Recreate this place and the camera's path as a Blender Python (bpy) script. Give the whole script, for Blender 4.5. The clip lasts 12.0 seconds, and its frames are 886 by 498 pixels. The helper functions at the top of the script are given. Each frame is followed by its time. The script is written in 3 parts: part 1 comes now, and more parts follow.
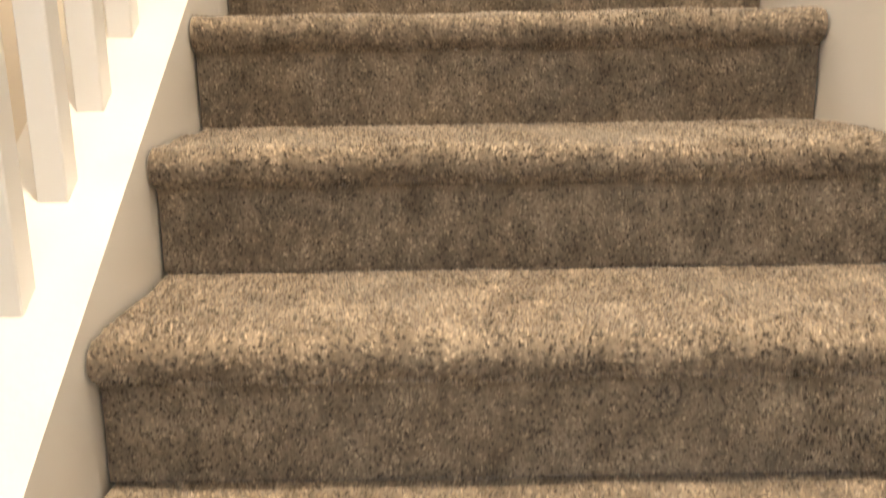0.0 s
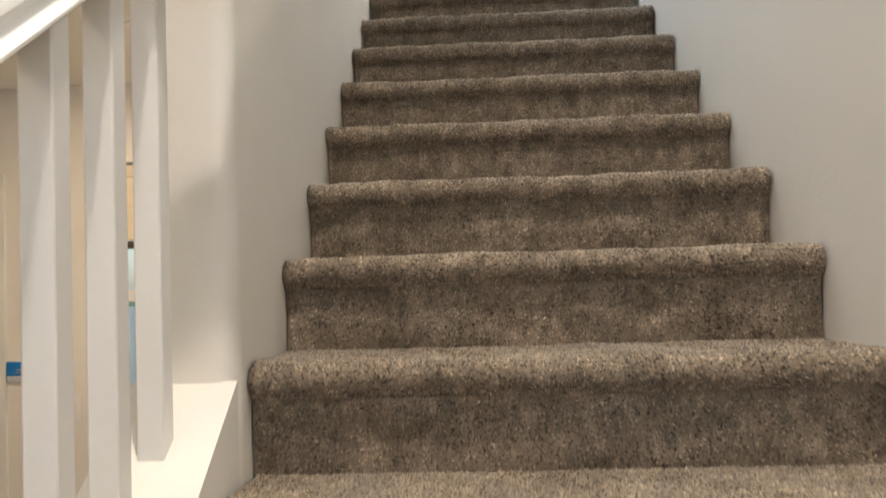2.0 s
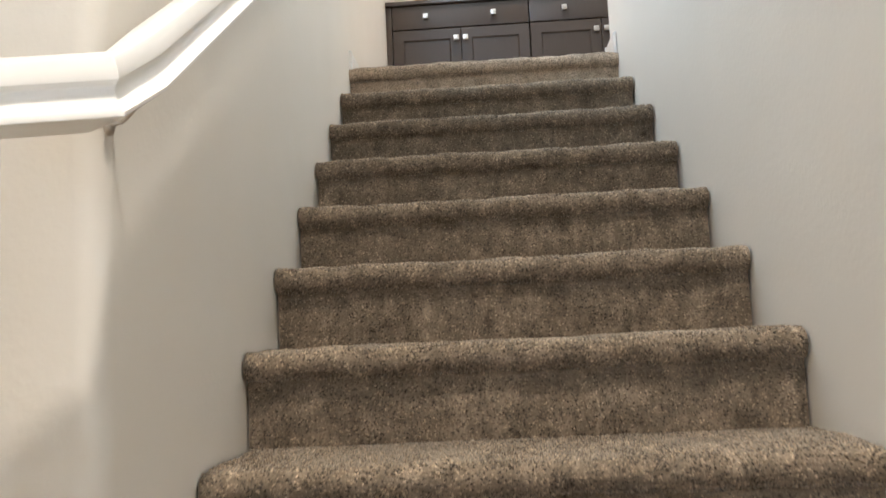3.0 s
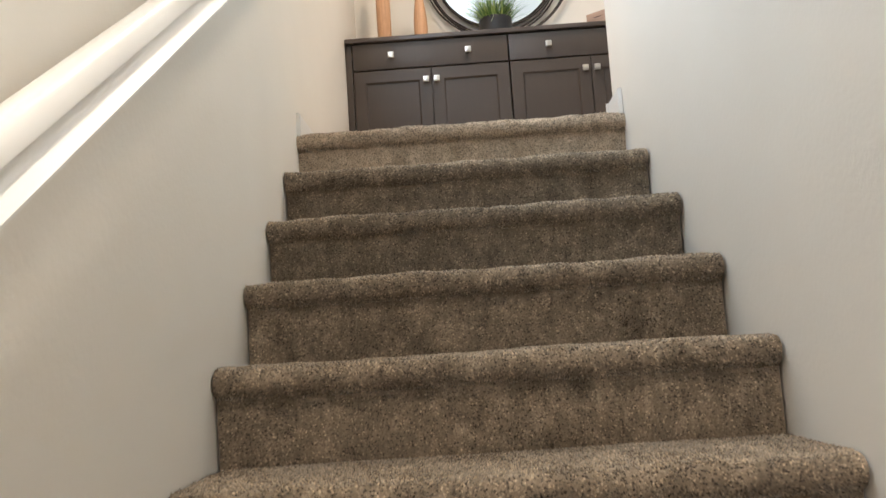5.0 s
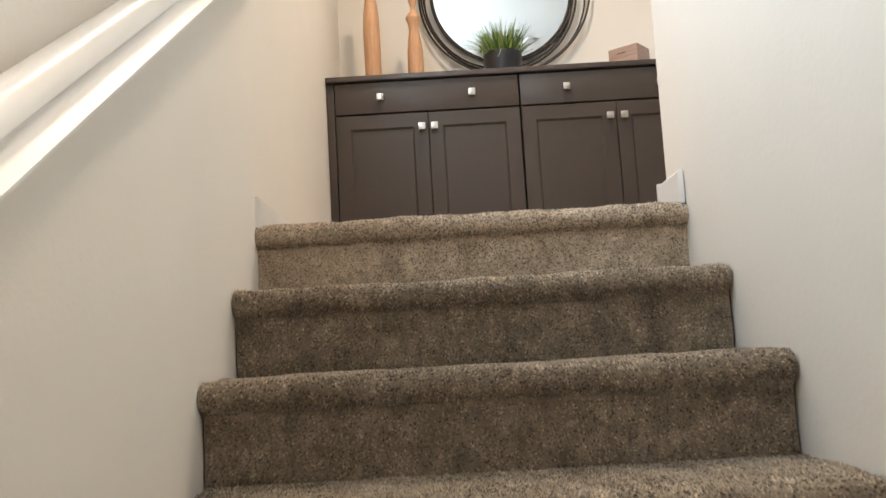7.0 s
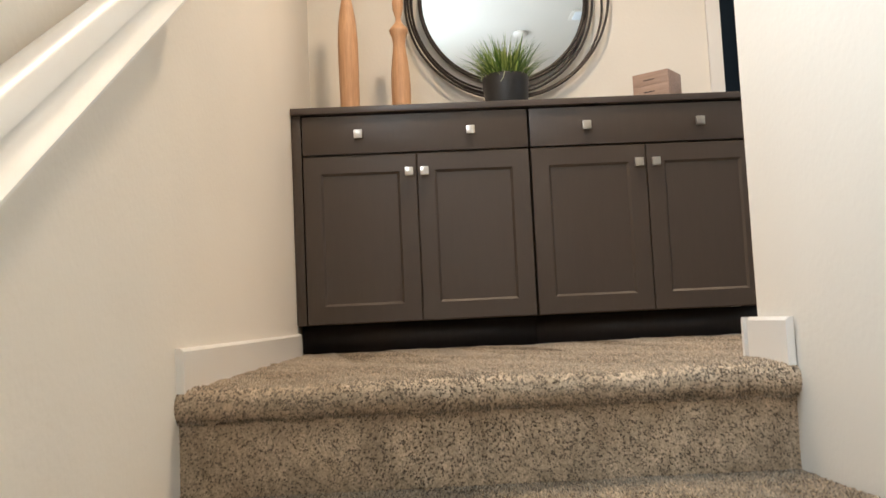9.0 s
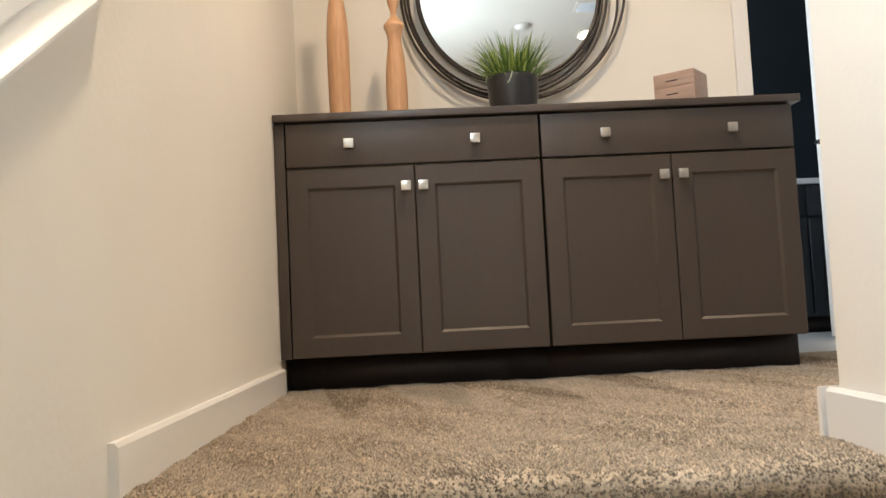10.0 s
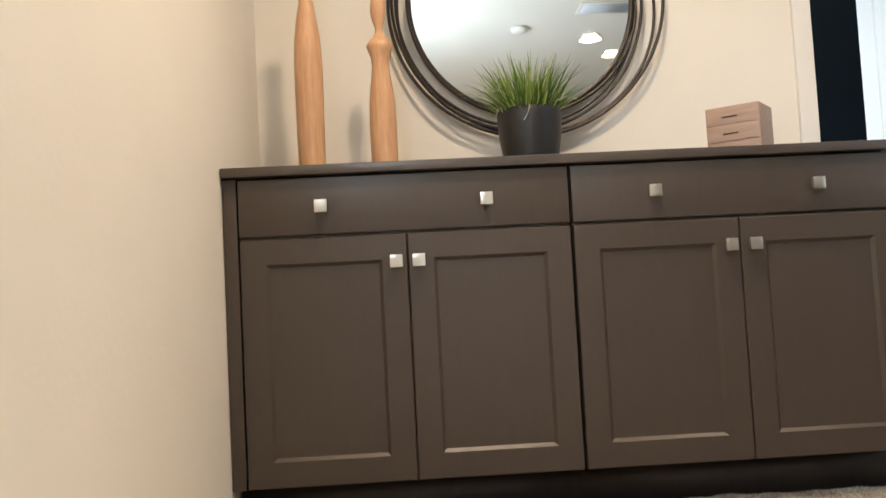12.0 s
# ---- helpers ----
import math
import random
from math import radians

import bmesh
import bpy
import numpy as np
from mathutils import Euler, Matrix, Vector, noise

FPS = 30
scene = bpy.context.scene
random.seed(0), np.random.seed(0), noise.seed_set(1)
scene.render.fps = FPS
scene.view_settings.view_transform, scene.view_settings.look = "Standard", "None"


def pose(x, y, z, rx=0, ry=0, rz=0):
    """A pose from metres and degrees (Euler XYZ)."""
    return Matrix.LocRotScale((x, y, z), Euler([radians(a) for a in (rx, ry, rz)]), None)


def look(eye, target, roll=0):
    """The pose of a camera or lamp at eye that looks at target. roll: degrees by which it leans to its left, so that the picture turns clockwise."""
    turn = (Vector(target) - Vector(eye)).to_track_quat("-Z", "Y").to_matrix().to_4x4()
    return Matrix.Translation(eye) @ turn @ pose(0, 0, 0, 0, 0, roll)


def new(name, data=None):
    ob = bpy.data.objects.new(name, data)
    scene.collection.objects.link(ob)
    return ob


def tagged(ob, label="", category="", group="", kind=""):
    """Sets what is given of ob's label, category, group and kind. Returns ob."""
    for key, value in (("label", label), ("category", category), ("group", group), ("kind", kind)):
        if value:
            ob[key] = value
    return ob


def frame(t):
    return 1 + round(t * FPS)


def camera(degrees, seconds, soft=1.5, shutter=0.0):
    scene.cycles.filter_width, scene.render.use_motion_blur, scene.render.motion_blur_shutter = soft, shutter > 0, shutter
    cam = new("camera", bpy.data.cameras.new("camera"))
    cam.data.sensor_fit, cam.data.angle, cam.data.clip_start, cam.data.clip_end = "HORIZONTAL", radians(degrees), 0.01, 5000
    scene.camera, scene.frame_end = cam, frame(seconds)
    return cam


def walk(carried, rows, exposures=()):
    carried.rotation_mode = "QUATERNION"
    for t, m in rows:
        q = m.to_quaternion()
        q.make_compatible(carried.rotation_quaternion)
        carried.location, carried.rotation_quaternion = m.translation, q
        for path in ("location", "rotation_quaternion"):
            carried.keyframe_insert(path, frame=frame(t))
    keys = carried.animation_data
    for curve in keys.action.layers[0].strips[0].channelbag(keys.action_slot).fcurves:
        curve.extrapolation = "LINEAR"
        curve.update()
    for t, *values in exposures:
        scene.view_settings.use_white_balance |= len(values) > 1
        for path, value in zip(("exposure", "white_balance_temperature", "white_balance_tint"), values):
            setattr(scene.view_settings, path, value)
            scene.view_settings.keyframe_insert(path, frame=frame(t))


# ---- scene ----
cam = camera(54.7, 12.0, shutter=0.3)
PATH = [
    (0, (0.43, -3.913, 1.044), (0.424, -1.971, 0.564), -0.9),
    (0.5, (0.48, -3.878, 1.18), (0.391, -1.908, 0.848), -0.9),
    (1, (0.496, -3.838, 1.265), (0.37, -1.85, 1.088), -0.9),
    (1.5, (0.471, -3.733, 1.307), (0.358, -1.737, 1.25), -1.0),
    (2, (0.413, -3.582, 1.394), (0.304, -1.586, 1.464), -1.7),
    (2.5, (0.423, -3.419, 1.505), (0.321, -1.426, 1.649), -2.2),
    (3, (0.471, -3.246, 1.633), (0.367, -1.259, 1.838), -2.7),
    (5, (0.456, -2.672, 2.001), (0.421, -0.684, 2.223), -3.8),
    (5.5, (0.412, -2.514, 2.09), (0.404, -0.528, 2.332), -3.7),
    (6, (0.399, -2.374, 2.227), (0.409, -0.391, 2.49), -3.4),
    (6.5, (0.413, -2.223, 2.289), (0.412, -0.24, 2.551), -3.2),
    (7, (0.42, -2.052, 2.374), (0.417, -0.066, 2.609), -3.3),
    (7.5, (0.376, -1.9, 2.486), (0.397, 0.087, 2.707), -3.2),
    (9.5, (0.381, -1.289, 2.873), (0.44, 0.704, 3.022), -2.7),
    (10, (0.378, -1.138, 2.925), (0.441, 0.856, 3.066), -2.8),
    (10.5, (0.391, -1.01, 2.985), (0.422, 0.987, 3.094), -3.3),
    (11, (0.346, -0.853, 3.045), (0.398, 1.144, 3.128), -3.5),
    (11.5, (0.312, -0.716, 3.125), (0.43, 1.278, 3.218), -3.4),
    (12, (0.369, -0.549, 3.205), (0.467, 1.445, 3.326), -3.0),
]
EXPOSURE = [(0.0, 0.48, 6800, 12), (1.0, 0.08, 6250, 10), (2.0, 0.03, 5900, 10), (3.0, 0.11, 5850, 10), (5.5, 0.05, 6300, 12), (7.5, -0.02, 6500, 13),
            (9.5, -0.12, 6800, 13), (12.0, 0.0, 6750, 12)]
walk(cam, [(t, look(eye, target, roll)) for t, eye, target, roll in PATH], EXPOSURE)

# ---- light ----
world = bpy.data.worlds.new("world")
scene.world = world
world.use_nodes = True
wn = world.node_tree
sky = wn.nodes.new("ShaderNodeTexSky")
sky.sky_type, sky.sun_disc = "NISHITA", False
sky.sun_elevation, sky.sun_rotation = radians(55), radians(-90)
wn.links.new(sky.outputs[0], wn.nodes["Background"].inputs[0])
wn.nodes["Background"].inputs[1].default_value = 0.15

SLOPE = 0.18 / 0.275          # rise over run
TOP, LOW = 2.70, -0.18        # upper and lower floor
CEIL, CEIL_LOW = 5.14, 2.30


def lamp(name, kind, m, power, colour, size=0.1, size_y=None):
    data = bpy.data.lights.new(name, kind)
    data.energy, data.color = power, colour
    if kind == "AREA":
        data.size = size
        if size_y:
            data.shape, data.size_y = "RECTANGLE", size_y
        else:
            data.shape = "DISK"
    else:
        data.shadow_soft_size = size
    ob = new(name, data)
    ob.matrix_world = m
    return ob


WARM, DAY = (1.0, 0.79, 0.57), (0.72, 0.87, 1.0)
LOFT_LAMPS = [(0.52, -3.35), (1.87, -1.75), (2.14, -2.2), (1.95, 1.05), (0.68, 0.70)]
LOFT_POWER = [46, 6, 6, 8, 26]
LOFT_TINT = [(1.0, 0.85, 0.67), WARM, WARM, WARM, WARM]
for (lx, ly), watts, tint in zip(LOFT_LAMPS, LOFT_POWER, LOFT_TINT):
    lamp("recessed_lamp", "AREA", pose(lx, ly, CEIL - 0.03), watts, tint, 0.16).data.spread = radians(90 if ly < -3 else 150)
FOYER_LAMPS = [(-0.95, -3.35), (-0.75, -0.7)]
for (lx, ly), watts in zip(FOYER_LAMPS, (6, 18)):
    lamp("recessed_lamp", "AREA", pose(lx, ly, CEIL_LOW - 0.03), watts, (1.0, 0.75, 0.48), 0.13)
# sun over the garden, from the west
sun = bpy.data.lights.new("sun", "SUN")
sun.energy, sun.angle, sun.color = 4.0, radians(0.5), (1.0, 0.95, 0.88)
new("sun", sun).matrix_world = look((-8.2, 0, 11.7), (0, 0, 0))
# daylight fills at unseen, added windows (loft, stair foot, clerestory over the stairs) and an added washroom lamp
# The loft window is never in view; added for cool side light.
lamp("loft_fill", "AREA", pose(4.52, -0.9, 4.05, 0, 90, 0), 12, DAY, 1.5, 2.4)
# Unseen window behind the start of the walk, added as frontal fill.
lamp("stair_foot_fill", "AREA", pose(-0.15, -5.15, 1.9, -90, 0, 0), 125, (0.88, 0.94, 1.0), 1.9, 2.2)
# Clerestory is out of view, added to cool and brighten the opposite stair wall.
lamp("clerestory_fill", "AREA", pose(-0.05, -0.95, 4.22, 0, -90, 0), 60, DAY, 0.66, 1.5)
# Added lamp before the solid west wall brightens the door leaf; no window here.
lamp("washroom_fill", "AREA", pose(1.30, 3.3, 4.0, 0, -90, 0), 24, DAY, 1.2, 1.0)


# ---- materials ----
def material(name):
    m = bpy.data.materials.new(name)
    m.use_nodes = True
    return m, m.node_tree, m.node_tree.nodes["Principled BSDF"]


def node(tree, kind, **sockets):
    n = tree.nodes.new(kind)
    for k, v in sockets.items():
        n.inputs[k].default_value = v
    return n


def coords(tree, scale=(1, 1, 1), space="Object"):
    c = tree.nodes.new("ShaderNodeTexCoord")
    mp = tree.nodes.new("ShaderNodeMapping")
    mp.inputs["Scale"].default_value = scale
    tree.links.new(c.outputs[space], mp.inputs[0])
    return mp.outputs[0]


def noise_tex(tree, vec, scale, detail=3.0, rough=0.55):
    n = node(tree, "ShaderNodeTexNoise", Scale=scale, Detail=detail, Roughness=rough)
    tree.links.new(vec, n.inputs["Vector"])
    return n.outputs["Fac"]


def ramp(tree, fac, stops):
    r = tree.nodes.new("ShaderNodeValToRGB")
    el = r.color_ramp.elements
    el[0].position, el[0].color = stops[0][0], (*stops[0][1], 1)
    el[1].position, el[1].color = stops[-1][0], (*stops[-1][1], 1)
    for p, c in stops[1:-1]:
        e = el.new(p)
        e.color = (*c, 1)
    tree.links.new(fac, r.inputs[0])
    return r.outputs[0]


def bump(tree, bsdf, height, strength, distance, before=None):
    b = node(tree, "ShaderNodeBump", Strength=strength, Distance=distance)
    tree.links.new(height, b.inputs["Height"])
    if before is not None:
        tree.links.new(before, b.inputs["Normal"])
    tree.links.new(b.outputs[0], bsdf.inputs["Normal"])
    return b.outputs[0]


def mixed(tree, fac, a, b, mode="MIX"):
    m = tree.nodes.new("ShaderNodeMix")
    m.data_type, m.blend_type = "RGBA", mode
    for i, v in ((0, fac), (6, a), (7, b)):
        if isinstance(v, (int, float)):
            m.inputs[i].default_value = v
        elif isinstance(v, tuple):
            m.inputs[i].default_value = (*v, 1)
        else:
            tree.links.new(v, m.inputs[i])
    return m.outputs[2]


def painted(name, low, high, rough=0.6, grain=90.0, relief=0.0012, strength=0.35):
    m, t, b = material(name)
    v = coords(t)
    t.links.new(ramp(t, noise_tex(t, v, 1.3), [(0.3, low), (0.7, high)]), b.inputs["Base Color"])
    b.inputs["Roughness"].default_value = rough
    first = bump(t, b, noise_tex(t, v, grain, 2.0), strength, relief)
    bump(t, b, noise_tex(t, v, 6.0, 2.0), 0.15, 0.004, first)
    return m


WALL = painted("wall_paint", (0.74, 0.70, 0.63), (0.79, 0.75, 0.68), 0.75, 75.0, 0.0018, 0.32)
TRIM = painted("trim_paint", (0.75, 0.73, 0.69), (0.79, 0.77, 0.73), 0.35, 40.0, 0.0004, 0.2)
CEILING = painted("ceiling_paint", (0.76, 0.74, 0.69), (0.80, 0.78, 0.73), 0.85, 60.0, 0.003, 0.5)
NAVY = painted("navy_paint", (0.006, 0.012, 0.017), (0.008, 0.016, 0.022), 0.6, 80.0, 0.0015, 0.4)
CREAM = painted("cream_door_paint", (0.74, 0.71, 0.66), (0.78, 0.75, 0.70), 0.4, 30.0, 0.0004, 0.2)


def arith(tree, op, a, b=0.0):
    n = tree.nodes.new("ShaderNodeMath")
    n.operation = op
    for i, v in enumerate((a, b)):
        if isinstance(v, (int, float)):
            n.inputs[i].default_value = v
        else:
            tree.links.new(v, n.inputs[i])
    return n.outputs[0]


def vacuum_marks(tree, vec):
    """Nap brushed one way or the other by a vacuum cleaner, its sheen put into the colour: a row of wedges in front of
    the cabinets.
    """
    sep = tree.nodes.new("ShaderNodeSeparateXYZ")
    tree.links.new(vec, sep.inputs[0])
    x, y = sep.outputs[0], sep.outputs[1]
    wander = arith(tree, "MULTIPLY", noise_tex(tree, vec, 3.0, 2.0), 0.22)
    phase = arith(tree, "FRACT", arith(tree, "ADD", arith(tree, "DIVIDE", x, 0.262), wander), 0.0)
    reach = arith(tree, "DIVIDE", arith(tree, "SUBTRACT", 1.42, y), 0.62)
    return arith(tree, "ADD", arith(tree, "MULTIPLY", arith(tree, "SUBTRACT", reach, phase), 9.0), 0.5)


def carpet_material(name, dark, mid, light, even=0.0, marks=False):
    m, t, b = material(name)
    g = t.nodes.new("ShaderNodeNewGeometry")
    v = g.outputs["Position"]
    patch = noise_tex(t, v, 17.0, 5.0, 0.72)
    combed = t.nodes.new("ShaderNodeMapping")
    combed.inputs["Scale"].default_value = (1.0, 0.25, 0.25)
    t.links.new(v, combed.inputs[0])
    streak = noise_tex(t, combed.outputs[0], 70.0, 3.0, 0.6)
    fine = noise_tex(t, v, 240.0, 2.0, 0.7)
    base = ramp(t, arith(t, "ADD", arith(t, "MULTIPLY", patch, 0.72), arith(t, "MULTIPLY", streak, 0.28)), [(0.35, dark), (0.50, mid), (0.65, light)])
    fleck = ramp(t, g.outputs["Random Per Island"], [(0.0, (0.24, 0.24, 0.25)), (0.4, (0.72, 0.72, 0.73)), (0.75, (1.3, 1.28, 1.23)), (1.0, (2.3, 2.22, 2.08))])
    speck = ramp(t, fine, [(0.3, (0.7, 0.7, 0.7)), (0.7, (1.2, 1.2, 1.2))])
    fleck = mixed(t, even, fleck, (1.0, 1.0, 1.0))
    colour = mixed(t, 1.0, mixed(t, 1.0, base, fleck, "MULTIPLY"), speck, "MULTIPLY")
    if marks:
        nap = ramp(t, vacuum_marks(t, v), [(0.0, (0.80, 0.79, 0.78)), (1.0, (1.14, 1.14, 1.13))])
        colour = mixed(t, 1.0, colour, nap, "MULTIPLY")
    t.links.new(colour, b.inputs["Base Color"])
    b.inputs["Roughness"].default_value = 0.9
    b.inputs["Specular IOR Level"].default_value = 0.15
    b.inputs["Sheen Weight"].default_value, b.inputs["Sheen Roughness"].default_value = 0.45, 0.45
    b.inputs["Sheen Tint"].default_value = (1.0, 0.90, 0.76, 1)
    return m


CARPET = carpet_material("stair_carpet", (0.143, 0.112, 0.080), (0.233, 0.185, 0.135), (0.365, 0.293, 0.215))
# Same carpet as the stairs; the upper floor's brighter light is in this colour.
CARPET_LIT = carpet_material("carpet_lit_copy", (0.205, 0.164, 0.124), (0.270, 0.219, 0.168), (0.355, 0.291, 0.227), 0.35, True)
CARPET_FLAT = painted("far_carpet", (0.20, 0.17, 0.145), (0.26, 0.225, 0.19), 0.95, 200.0, 0.006, 0.8)


def wood_material(name, low, high, rough=0.45, scale=(14, 14, 1.2)):
    m, t, b = material(name)
    v = coords(t, scale)
    grain = noise_tex(t, v, 5.0, 5.0, 0.6)
    t.links.new(ramp(t, grain, [(0.3, low), (0.7, high)]), b.inputs["Base Color"])
    b.inputs["Roughness"].default_value = rough
    bump(t, b, grain, 0.15, 0.002)
    return m


CABINET = wood_material("cabinet_stain", (0.054, 0.040, 0.031), (0.059, 0.044, 0.034), 0.38, (18, 18, 1.5))
CABINET_TOP = wood_material("cabinet_top_stain", (0.055, 0.043, 0.037), (0.080, 0.063, 0.054), 0.30, (1.2, 16, 16))
# toe kicks and slot pulls: about a third of the cabinet's tone
TOEKICK = wood_material("toe_kick_near_black", (0.016, 0.012, 0.011), (0.024, 0.018, 0.016), 0.5)
VANITY = wood_material("vanity_stain", (0.030, 0.034, 0.040), (0.042, 0.046, 0.052), 0.4)
MAPLE = wood_material("maple", (0.46, 0.25, 0.13), (0.62, 0.36, 0.20), 0.4, (20, 20, 2.0))
BOXWOOD = wood_material("limed_oak", (0.30, 0.20, 0.155), (0.42, 0.29, 0.23), 0.5, (2.0, 22, 22))
SHADE_CLOTH = wood_material("woven_shade", (0.58, 0.48, 0.34), (0.74, 0.64, 0.48), 0.6, (3, 3, 120))
FLOORWOOD = wood_material("foyer_floor", (0.42, 0.36, 0.29), (0.55, 0.48, 0.40), 0.35, (10, 1.0, 10))
TILE = painted("washroom_tile", (0.50, 0.50, 0.49), (0.58, 0.58, 0.57), 0.3, 12.0, 0.0005, 0.2)


def metal(name, colour, rough, metallic=1.0):
    m, t, b = material(name)
    v = coords(t)
    n = noise_tex(t, v, 300.0, 2.0)
    t.links.new(ramp(t, n, [(0.3, tuple(c * 0.85 for c in colour)), (0.7, colour)]), b.inputs["Base Color"])
    b.inputs["Metallic"].default_value, b.inputs["Roughness"].default_value = metallic, rough
    return m


NICKEL = metal("brushed_nickel", (0.72, 0.68, 0.62), 0.28)
BLACK_METAL = metal("black_metal", (0.030, 0.024, 0.021), 0.42, 0.5)
BLACK_PLASTIC = metal("black_plastic", (0.015, 0.015, 0.016), 0.35, 0.0)
MIRROR, mt, mb = material("mirror_silver")
mb.inputs["Metallic"].default_value, mb.inputs["Roughness"].default_value = 1.0, 0.015
mt.links.new(ramp(mt, noise_tex(mt, coords(mt), 2.0), [(0.3, (0.86, 0.88, 0.87)), (0.7, (0.88, 0.90, 0.89))]), mb.inputs["Base Color"])
POT, pt, pb = material("black_ceramic")
pt.links.new(ramp(pt, noise_tex(pt, coords(pt), 25.0), [(0.3, (0.010, 0.010, 0.011)), (0.7, (0.017, 0.017, 0.018))]), pb.inputs["Base Color"])
pb.inputs["Roughness"].default_value = 0.45
GRASS, gt, gb = material("grass_blades")
geo = gt.nodes.new("ShaderNodeNewGeometry")
hue = ramp(gt, geo.outputs["Random Per Island"], [(0.0, (0.030, 0.080, 0.020)), (0.45, (0.105, 0.200, 0.036)), (0.8, (0.260, 0.360, 0.080)), (1.0, (0.430, 0.500, 0.150))])
gt.links.new(hue, gb.inputs["Base Color"])
gb.inputs["Roughness"].default_value = 0.45
STRAW = painted("dry_blade", (0.30, 0.33, 0.20), (0.44, 0.46, 0.30), 0.6, 60.0, 0.0005, 0.2)
SOIL = painted("soil", (0.02, 0.015, 0.012), (0.035, 0.028, 0.022), 0.95, 200.0, 0.004, 0.8)
GLASS, glt_, glb_ = material("window_glass")
glb_.inputs["Transmission Weight"].default_value, glb_.inputs["Roughness"].default_value = 1.0, 0.0
glb_.inputs["Base Color"].default_value = (0.95, 0.98, 0.98, 1)
GLOW, et, eb = material("lamp_diffuser")
eb.inputs["Emission Color"].default_value, eb.inputs["Emission Strength"].default_value = (1.0, 0.82, 0.58, 1), 25.0
BLUE = painted("panel_blue", (0.010, 0.16, 0.50), (0.014, 0.20, 0.58), 0.3, 20, 0.0002, 0.1)
PALE = painted("panel_pale", (0.55, 0.60, 0.66), (0.60, 0.65, 0.70), 0.3, 20, 0.0002, 0.1)
QUARTZ = painted("white_quartz", (0.72, 0.73, 0.74), (0.78, 0.79, 0.80), 0.2, 30, 0.0002, 0.1)
LAWN = painted("lawn", (0.05, 0.10, 0.03), (0.09, 0.15, 0.05), 0.9, 40.0, 0.01, 0.6)


# ---- mesh helpers ----
def box(bm, x0, x1, y0, y1, z0, z1):
    vs = [bm.verts.new((x, y, z)) for z in (z0, z1) for y in (y0, y1) for x in (x0, x1)]
    for f in ((0, 2, 3, 1), (4, 5, 7, 6), (0, 1, 5, 4), (2, 6, 7, 3), (0, 4, 6, 2), (1, 3, 7, 5)):
        bm.faces.new([vs[i] for i in f])
    return vs


def rounded(bm, amount, segments=2):
    bmesh.ops.bevel(bm, geom=list(bm.edges), offset=amount, segments=segments, profile=0.6, affect="EDGES")


def solid(*args, bevel=0.0, segments=2):
    bm = bmesh.new()
    box(bm, *args)
    if bevel:
        rounded(bm, bevel, segments)
    return bm


def prism(points, axis, a, b):
    """A closed outline of (u, v) swept along an axis from a to b."""
    bm = bmesh.new()
    put = {"x": lambda u, v, w: (w, u, v), "y": lambda u, v, w: (u, w, v), "z": lambda u, v, w: (u, v, w)}[axis]
    ends = [[bm.verts.new(put(u, v, w)) for u, v in points] for w in (a, b)]
    n = len(points)
    for i in range(n):
        bm.faces.new((ends[0][i], ends[0][(i + 1) % n], ends[1][(i + 1) % n], ends[1][i]))
    bm.faces.new(ends[0][::-1])
    bm.faces.new(ends[1])
    bmesh.ops.recalc_face_normals(bm, faces=bm.faces)
    return bm


def lathe(profile, sides=32, squash=1.0):
    bm = bmesh.new()
    rings = []
    for r, z in profile:
        rings.append([bm.verts.new((r * math.cos(2 * math.pi * i / sides), squash * r * math.sin(2 * math.pi * i / sides), z)) for i in range(sides)])
    for a, b in zip(rings, rings[1:]):
        for i in range(sides):
            bm.faces.new((a[i], a[(i + 1) % sides], b[(i + 1) % sides], b[i]))
    bm.faces.new(rings[0][::-1])
    bm.faces.new(rings[-1])
    return bm


def tube(points, radius, sides=8, closed=False):
    bm = bmesh.new()
    pts = [Vector(p) for p in points]
    rings = []
    n = len(pts)
    for i, p in enumerate(pts):
        a = pts[i - 1] if (i or closed) else p
        b = pts[(i + 1) % n] if (i < n - 1 or closed) else p
        d = (b - a).normalized()
        side = d.cross(Vector((0, 1, 0.01))).normalized()
        up = side.cross(d)
        rings.append([bm.verts.new(p + radius * (math.cos(2 * math.pi * k / sides) * side + math.sin(2 * math.pi * k / sides) * up)) for k in range(sides)])
    for i in range(n if closed else n - 1):
        a, b = rings[i], rings[(i + 1) % n]
        for k in range(sides):
            bm.faces.new((a[k], a[(k + 1) % sides], b[(k + 1) % sides], b[k]))
    if not closed:
        bm.faces.new(rings[0][::-1])
        bm.faces.new(rings[-1])
    bmesh.ops.recalc_face_normals(bm, faces=bm.faces)
    return bm


def shade(bm, angle=35):
    for f in bm.faces:
        f.smooth = True
    for e in bm.edges:
        if len(e.link_faces) == 2 and e.calc_face_angle(0) > radians(angle):
            e.smooth = False


def part(name, bm, mat, parent=None, label="", smooth=True, loc=None):
    if smooth:
        shade(bm)
    me = bpy.data.meshes.new(name)
    bm.to_mesh(me)
    bm.free()
    me.materials.append(mat)
    ob = new(name, me)
    if parent is not None:
        ob.parent = parent
    if loc is not None:
        ob.location = loc
    if label:
        ob["label"] = label
    return ob


def thing(name, label, category, loc=(0, 0, 0), group="", kind=""):
    ob = new(name)
    ob.location = loc
    return tagged(ob, label, category, group, kind)


def structure(name, bm, mat, label, category, smooth=False):
    return tagged(part(name, bm, mat, smooth=smooth), label, category, kind="structure")


